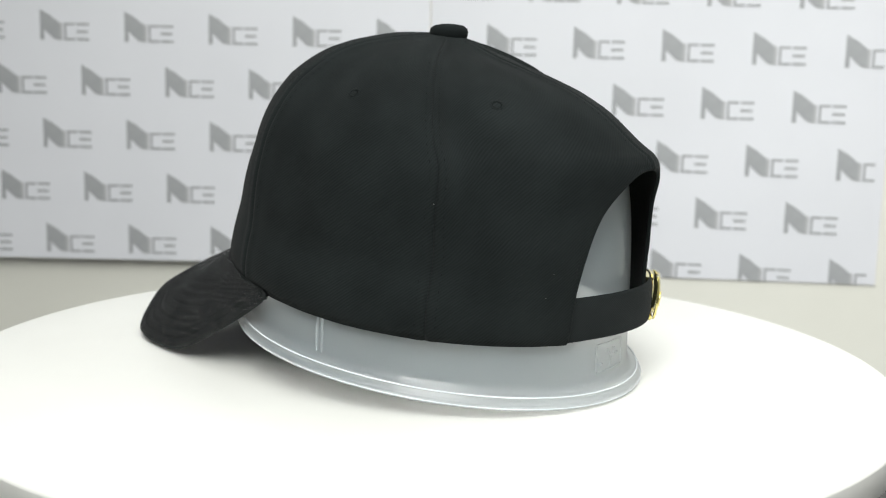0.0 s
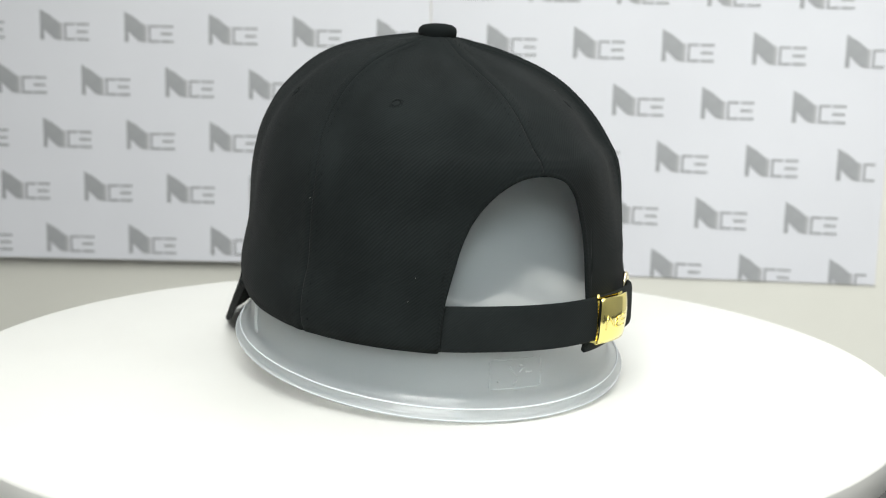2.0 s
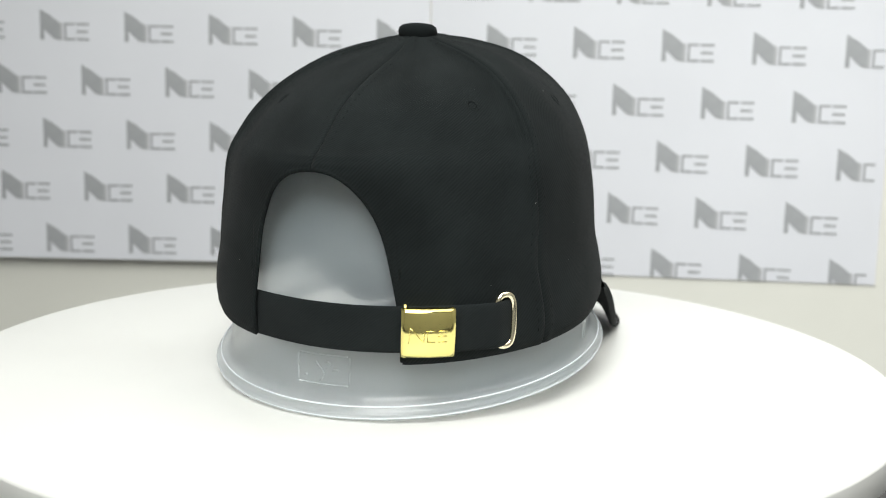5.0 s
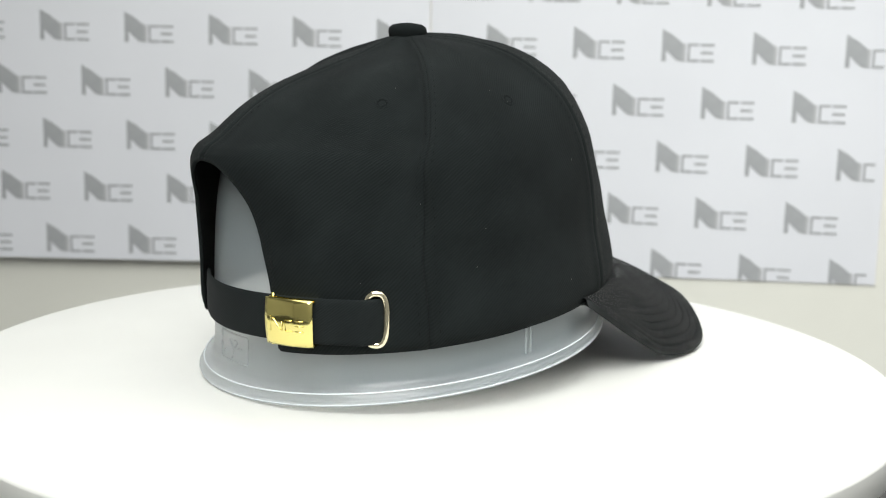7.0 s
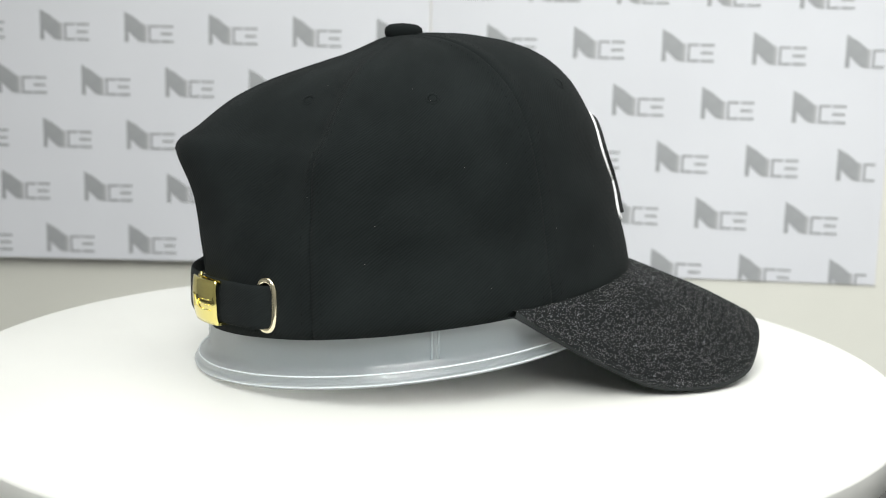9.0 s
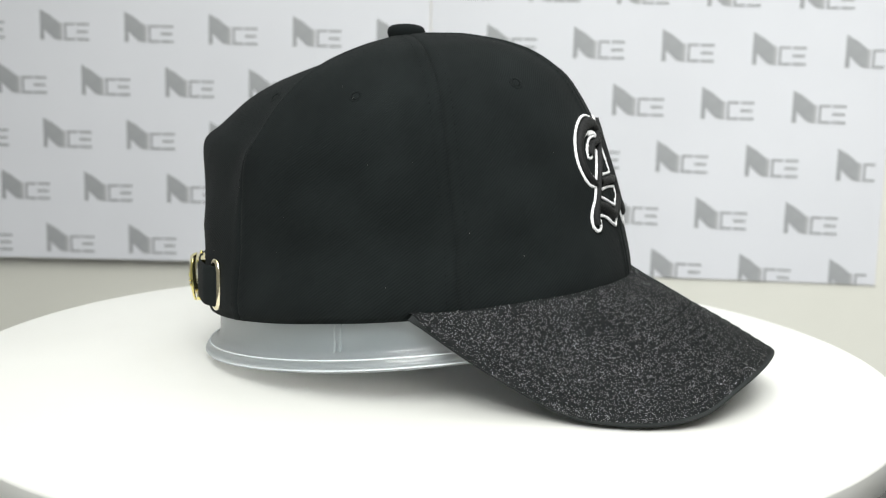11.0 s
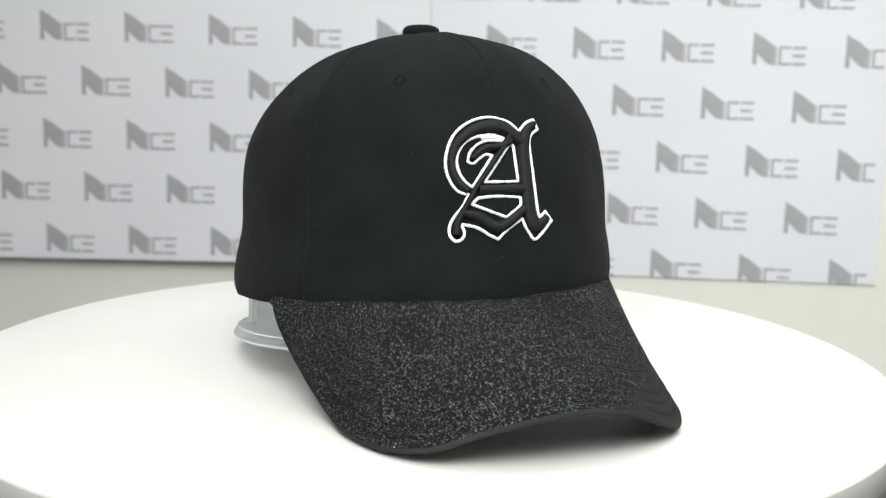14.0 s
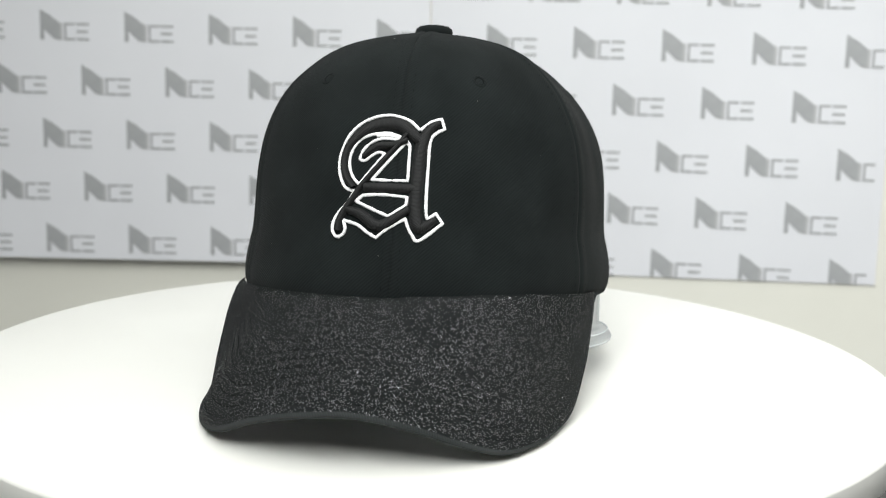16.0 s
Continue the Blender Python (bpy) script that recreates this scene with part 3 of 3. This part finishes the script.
def seam_stitches():
    """Two rows of stitches beside each seam and one above the hem."""
    for q in (0, 58, -58, 117, -117, 180):
        bm = bmesh.new()
        for side in (-1, 1):
            s = (0.03 if abs(q) < 179 else HOLE_S + 0.05)
            while s < 0.93:
                pts = []
                for ds in (0, 0.008, 0.016):
                    p = crown(q, s + ds)
                    r = max(0.01, math.hypot(p.x - TOP_U, p.y))
                    a = q + side * math.degrees(0.0042 / r)
                    pts.append(crown_surface(a, s + ds) + crown_normal(a, s + ds) * (0.0008 if ds == 0.008 else 0.0005))
                tube(bm, pts, 0.00016, 4)
                s += 0.021
        part("seam_stitching", bm, M_THREAD_AND_DARK, cap)
    bm = bmesh.new()
    a = -180 + HOLE_R + 1
    while a < 180 - HOLE_L - 1:
        pts = [crown_surface(a + d, 0.065) + crown_normal(a + d, 0.065) * (0.0006 if d == 0.7 else 0.0004) for d in (0, 0.7, 1.4)]
        tube(bm, pts, 0.0002, 4)
        a += 2.0
    part("hem_stitching", bm, M_THREAD_AND_DARK, cap)


seam_stitches()


def lint():
    """A few pale specks of dust on the cloth."""
    rng = random.Random(7)
    bm = bmesh.new()
    for _ in range(22):
        a, s = rng.uniform(-155, 155), rng.uniform(0.08, 0.85)
        p, n = crown_surface(a, s) + crown_normal(a, s) * 0.0009, crown_normal(a, s)
        side = n.cross(Vector((0, 0, 1))).normalized()
        d = (side * rng.uniform(-1, 1) + side.cross(n) * rng.uniform(-1, 1)).normalized() * rng.uniform(0.00008, 0.0003)
        tube(bm, [p - d, p + d], 0.00006, 4)
    tagged(part("lint", bm, M_LINT, cap, "pale dust specks"), kind="stuff")


lint()


def opening_binding():
    """Bound edge round the opening at the back."""
    bm = bmesh.new()
    pts, ns = [], []
    for k in range(61):
        q = math.pi * k / 60
        a = 180 - (HOLE_L if q < math.pi / 2 else HOLE_R) * math.cos(q)
        s = max(0.004, hole_edge(a))
        pts.append(crown_surface(a, s))
        ns.append(crown_normal(a, s))
    tube(bm, pts, 0.0012, 8, False, 0.8, ns)
    part("opening_binding", bm, M_TWILL, cap, "folded cloth edge")


opening_binding()


# ---- embroidered letter ----
def on_front(v, z, lift):
    v, z = v * 0.001, (z - 74) * 0.00098 + 0.074
    a, s = crown_at(v, z)
    a, s = crown_at(v + 0.0011 + 0.19 * (0.092 - crown(a, s).x), z)   # follows the curve of the front
    return crown(a, s) + crown_normal(a, s) * lift, crown_normal(a, s)


def letter():
    o = new("embroidered_letter")
    o.parent = cap
    tagged(o, "raised black letter A outlined in white thread")
    strokes = (
        ([(6.8, 112.4), (-1.2, 118.4), (-7.0, 119.4), (-15.0, 117.6), (-22.5, 111.6), (-25.1, 104.2), (-23.3, 97.4), (-18.9, 92.7)], (2.6, 3.2, 3.3, 3.0, 2.6, 2.1, 1.9, 1.6)),
        ([(12.8, 119.9), (9.0, 117.0), (7.0, 109.5), (7.4, 95.2), (8.0, 85.0), (10.4, 78.2), (16.0, 81.2)], (1.6, 2.8, 3.4, 3.5, 3.5, 3.3, 2.0)),
        ([(0.8, 115.4), (-2.2, 111.0), (-5.2, 107.1), (-9.3, 101.9), (-15.0, 94.4), (-19.2, 87.6), (-22.2, 82.6), (-23.8, 78.6), (-24.0, 75.2)], (1.5, 1.5, 1.55, 1.55, 1.55, 1.6, 2.0, 2.0, 1.9)),
        ([(1.3, 113.0), (-4.5, 110.7), (-10.3, 110.3), (-14.8, 107.2), (-16.4, 105.6)], (1.8, 2.0, 1.9, 1.7, 0.9)),
        ([(-14.0, 93.5), (7.0, 93.5)], (2.5, 2.6)),
        ([(-20.6, 84.0), (-14.2, 82.4), (-5.6, 78.4), (5.6, 85.4)], (2.0, 2.7, 2.9, 2.3)),
    )
    bm = bmesh.new()
    for pts, widths in strokes:
        path = spline([(a, b, w) for (a, b), w in zip(pts, widths)], 8)
        rings, uvs, run = [], [], 0.0
        for i, p in enumerate(path):
            q0, q1 = path[max(0, i - 1)], path[min(len(path) - 1, i + 1)]
            d = Vector((q1.x - q0.x, q1.y - q0.y)).normalized()
            run += Vector((p.x - q0.x, p.y - q0.y)).length * 0.001
            ring, uv = [], []
            for k in range(9):
                e = -1 + 2 * k / 8
                lift = 0.0002 + 0.0031 * math.sqrt(max(0.0, 1 - abs(e) ** 2.6)) + 0.00003 * (k % 2)
                ring.append(on_front(p.x - d.y * p.z * e * 0.84, p.y + d.x * p.z * e * 0.84, lift)[0])
                uv.append((run, k * 0.0006))
            rings.append(ring)
            uvs.append(uv)
        sheet(bm, rings, uvs)
    part("black_fill", bm, M_SATIN_BLACK, o, "padded black satin stitch")

    outer = [(5.6, 117.1), (1.1, 120.7), (-4.3, 122.4), (-8.2, 122.8), (-14.0, 121.8), (-19.6, 119.1), (-24.1, 114.8), (-26.7, 109.1), (-27.6, 103.0), (-26.3, 97.4), (-23.0, 92.8),
             (-18.4, 91.5), (-21.3, 86.4), (-24.7, 82.5), (-26.7, 78.7), (-26.8, 75.0), (-24.5, 72.6), (-21.7, 73.6), (-20.8, 76.3), (-22.3, 79.6), (-15.3, 78.1), (-10.6, 75.3)]
    lower = [(-10.6, 75.3), (-6.5, 73.4), (-2.4, 77.1), (4.6, 81.5), (5.8, 78.5), (7.8, 75.2), (10.8, 72.8), (18.9, 79.8), (15.9, 83.8), (13.1, 81.3), (12.0, 85.9), (10.8, 102.1),
             (10.2, 112.4), (11.8, 115.8), (15.0, 117.7), (13.2, 121.8), (9.3, 120.3), (5.6, 117.1)]
    bow = [(-16.8, 94.4), (-19.9, 96.9), (-22.2, 100.8), (-22.8, 105.3), (-21.3, 109.8), (-17.9, 113.3), (-12.7, 115.1), (-6.9, 115.6), (-1.8, 114.3), (-2.9, 113.2), (-9.2, 113.3),
           (-13.7, 111.7), (-17.1, 108.3), (-18.2, 104.7), (-15.9, 104.0), (-13.1, 106.1), (-10.2, 107.7), (-7.4, 107.2), (-11.2, 102.0)]
    lines = (
        (outer, False, (11, 19), 0.62), (lower, False, (1, 3, 7, 8, 9, 14, 15), 0.62), (bow, True, (0, 8, 9, 13, 17), 0.58),
        ([(-12.0, 114.5), (-7.0, 114.7), (-2.6, 113.9)], False, (), 0.75),
        ([(1.1, 112.5), (2.5, 110.7), (3.6, 96.6), (-11.5, 96.5)], True, (0, 1, 2, 3), 0.62),
        ([(-17.4, 87.6), (-14.4, 90.1), (-6.3, 90.8), (4.3, 90.1), (4.2, 86.9), (-2.5, 82.2)], True, (0, 1, 3, 4, 5), 0.62),
    )
    for pts, closed, sharp, width in lines:
        bm = bmesh.new()
        path = spline([(a, b, 0) for a, b in pts], 6, closed, sharp)
        if closed:
            path = path + [path[0]]
        # a ring for every few threads
        fine = []
        for p, q in zip(path, path[1:]):
            n = max(1, int((q - p).length / 0.32))
            fine += [p.lerp(q, i / n) for i in range(n)]
        if not closed:
            fine.append(path[-1])
        placed = [on_front(p.x, p.y, 0.0011) for p in fine]
        keep = [placed[0]]
        for q in placed[1:]:
            if (q[0] - keep[-1][0]).length > 0.00025:
                keep.append(q)
        rad = [width * 0.00116 * (1 + 0.16 * noise.noise(p * 700) + 0.22 * noise.noise(p * 2900)) for p, _ in keep]
        tube(bm, [p for p, _ in keep], rad, 8, closed, 0.95, [n for _, n in keep])
        part("white_outline", bm, M_SATIN_WHITE, o, "white satin stitch outline")


letter()


# ---- strap, buckle and slot ring ----
def back_point(a, z, lift):
    """Point outside the back of the cap near its hem, a degrees from the back to the wearer's right."""
    p = crown(180 + a, 0.0)
    base = Vector((p.x, p.y, 0))
    out = Vector((p.x - MID, p.y, 0)).normalized()
    return base + out * lift + Vector((0, 0, z)), out


def strap():
    bm = bmesh.new()
    rows, uvs = [], []
    n = 60
    for i in range(n + 1):
        a = -26 + (52 + 26) * i / n
        e = min(1.0, max(0.0, (a + 26) / 42))
        lift = -0.0022 + 0.0062 * e * e * (3 - 2 * e)
        if a > 46:
            lift -= 0.0050 * (a - 46) / 6
        zc = 0.0392 + 0.00002 * a
        row, uv = [], []
        for k in range(17):
            q = 2 * math.pi * k / 16
            h, d = 0.0095 * math.copysign(abs(math.cos(q)) ** 0.35, math.cos(q)), 0.0011 * math.sin(q)
            row.append(back_point(a, zc + h, lift + d)[0])
            uv.append((radians(a) * 0.09, h))
        rows.append(row)
        uvs.append(uv)
    sheet(bm, rows, uvs)
    part("strap", bm, M_STRAP, cap, "black cloth adjusting strap")


strap()


def buckle():
    o = new("buckle")
    o.parent = cap
    tagged(o, "polished gold clasp on the strap")
    a0, a1, z0, z1 = 21.6, 34.4, 0.0292, 0.0488

    def plate(lift_a, lift_b):
        rows = []
        for i in range(13):
            a = a0 + (a1 - a0) * i / 12
            bow = 0.0010 * (1 - ((i - 6) / 6) ** 2)
            arch = [0.0011 * (1 - ((k - 4) / 5) ** 2) + 0.00020 * k for k in range(11)]
            rows.append([back_point(a, z0 + (z1 - z0) * k / 10, lift_a + bow + arch[k])[0] for k in range(11)] + [back_point(a, z1 - (z1 - z0) * k / 10, lift_b + bow + arch[10 - k])[0] for k in range(11)])
        return rows
    bm = bmesh.new()
    vs = sheet(bm, plate(0.0062, 0.0052), wrap=True)
    bm.faces.new(vs[0])
    bm.faces.new(vs[-1])
    part("face_plate", bm, M_GOLD, o)
    for z, h in ((z0 + 0.0006, 0.0006), (z1 - 0.0006, 0.0006)):
        bm = bmesh.new()
        pts = [back_point(a0 + (a1 - a0) * i / 8, z, 0.0034)[0] for i in range(9)]
        rows = [[p + Vector((0, 0, dz)) + (p - Vector((MID, 0, p.z))).normalized() * dx for dz, dx in ((-h, -0.003), (h, -0.003), (h, 0.0022), (-h, 0.0022))] for p in pts]
        vs = sheet(bm, rows, wrap=True)
        bm.faces.new(vs[0])
        bm.faces.new(vs[-1])
        part("side_flange", bm, M_GOLD, o, smooth=False)
    bm = bmesh.new()
    tube(bm, [back_point(a0 + 0.8, z0 - 0.0008, 0.0045)[0], back_point(a0 + 0.8, z1 + 0.0012, 0.0045)[0]], 0.0008, 8)
    part("hinge_pin", bm, M_GOLD, o)
    # stamped mark: plain wedge and bars
    bm = bmesh.new()

    def bead(points):
        path = []
        for x, z in points:
            i = (x - 0.5) * 2
            path.append(back_point(a0 + (a1 - a0) * x, z0 + (z1 - z0) * z, 0.0063 + 0.0010 * (1 - i * i) + 0.0011 * (1 - (2 * z - 0.8) ** 2) + 0.0020 * z)[0])
        tube(bm, path, 0.00028, 6)
    bead([(0.14, 0.30), (0.16, 0.62), (0.24, 0.55), (0.34, 0.40), (0.42, 0.33), (0.42, 0.52)])
    bead([(0.62, 0.56), (0.48, 0.56), (0.48, 0.33), (0.62, 0.33)])
    for z in (0.56, 0.45, 0.33):
        bead([(0.68, z), (0.84, z)])
    part("stamped_mark", bm, M_GOLD, o)


buckle()


def slot_ring():
    bm = bmesh.new()
    path, ns = [], []
    for k in range(48):
        q = 2 * math.pi * k / 48
        x = 0.0042 * math.copysign(abs(math.cos(q)) ** 0.8, math.cos(q))
        z = 0.0107 * math.copysign(abs(math.sin(q)) ** 0.55, math.sin(q))
        p, out = back_point(49.2 + math.degrees(x / 0.09), 0.0411 + z, 0.0009)
        path.append(p)
        ns.append(out)
    tube(bm, path, 0.0014, 10, True, 0.9, ns)
    part("slot_ring", bm, M_SILVERGOLD, cap, "pale gold metal ring for the strap")


slot_ring()

# ---- form inside the cap ----
TILT, FORM_U, FORM_V = 0.12, -0.008, 0.0015
FORM_B, FORM_FB, FORM_BB, FORM_H = 0.0838, 0.0910, 0.0952, 0.1280


def form_point(a, grow, z):
    c, d = math.cos(radians(a)), math.sin(radians(a))
    n = 3.0 + 2.6 * max(0.0, -c) ** 2
    k = (1 - min(1.0, max(0.0, z / FORM_H)) ** n) ** (1 / n)
    u = FORM_U + (FORM_FB if c > 0 else FORM_BB) * k * c
    v = FORM_V + FORM_B * k * d
    out = Vector((c / FORM_FB, d / FORM_B, 0)).normalized()
    u, v = u + out.x * grow, v + out.y * grow
    return Vector((u, v, z + TILT * (u + 0.1115)))


def hat_form():
    t = thing("hat_form", "milky translucent plastic hat form inside the cap", "hat form")
    heights = [0.010 + (FORM_H - 0.0101) * math.sin(math.pi / 2 * k / 40) for k in range(41)]
    prof = [(0.0, z) for z in heights[::-1]]
    prof += [(0.0004, 0.0082), (0.0012, 0.0066), (0.0028, 0.0056), (0.0050, 0.0052), (0.0056, 0.0046), (0.0056, 0.0038), (0.0066, 0.0034), (0.0072, 0.0022), (0.0067, 0.0006), (0.0056, 0.0), (0.0040, 0.0002), (0.0030, 0.0022), (-0.0012, 0.0040)]
    prof += [(-0.0016, z - 0.0010 - 0.001 * (i / 40)) for i, z in enumerate(heights)]
    bm = bmesh.new()
    rows = [[form_point(360 * k / 120, g, z) for k in range(120)] for g, z in prof]
    sheet(bm, rows, wrap=True)
    part("shell", bm, M_FORM, t)
    # pale beads stand in for the bright lines of light along both flange edges
    for grow, z, r in ((0.0050, 0.0055, 0.00036), (0.0067, 0.0014, 0.0004)):
        bm = bmesh.new()
        tube(bm, [form_point(360 * k / 120, grow, z) for k in range(120)], r, 8, True)
        part("flange_shine_bead", bm, M_LIP_SHINE, t)

    def strip(name, pts, r, label=""):
        b2 = bmesh.new()
        tube(b2, pts, r, 6)
        part(name, b2, M_FORM, t, label)
    for a in (88.8, -88.6):
        for da in (-0.9, 0.9):
            strip("rib", [form_point(a + da, 0.0002, 0.0080 + 0.0020 * k) for k in range(11)], 0.0007)
    # raised frame with a plain worn mark inside
    for z in (0.0116, 0.0240):
        strip("raised_frame", [form_point(171.9 + 15.1 * k / 12, 0.0002, z) for k in range(13)], 0.00036)
    for a in (171.4, 187.5):
        strip("raised_frame", [form_point(a, 0.0002, 0.0122 + 0.0112 * k / 6) for k in range(7)], 0.00036)
    strip("raised_mark", [form_point(178.6 + 1.3 * math.sin(k * 0.9), 0.0002, 0.0130 + 0.0016 * k) for k in range(6)], 0.00038)
    strip("raised_mark", [form_point(180.2 + 1.6 * math.sin(k * 0.6), 0.0002, 0.0212 - 0.0004 * k * k * 0.3) for k in range(6)], 0.00038)
    strip("raised_mark", [form_point(182.4 + k, 0.0002, 0.0180) for k in range(3)], 0.00038)
    strip("raised_mark", [form_point(173.6 + 0.4 * k, 0.0002, 0.0150) for k in range(3)], 0.00055)
    return t


form = hat_form()


# ---- what turns ----
def motions():
    times, turns = zip(*HEADINGS)
    for ob, start in ((cap, 0.0), (form, 0.0), (disc, -turns[0])):
        walk(ob, [(k * 0.25, pose(0, 0, 0, 0, 0, float(np.interp(k * 0.25, times, turns)) + start)) for k in range(65)])


motions()
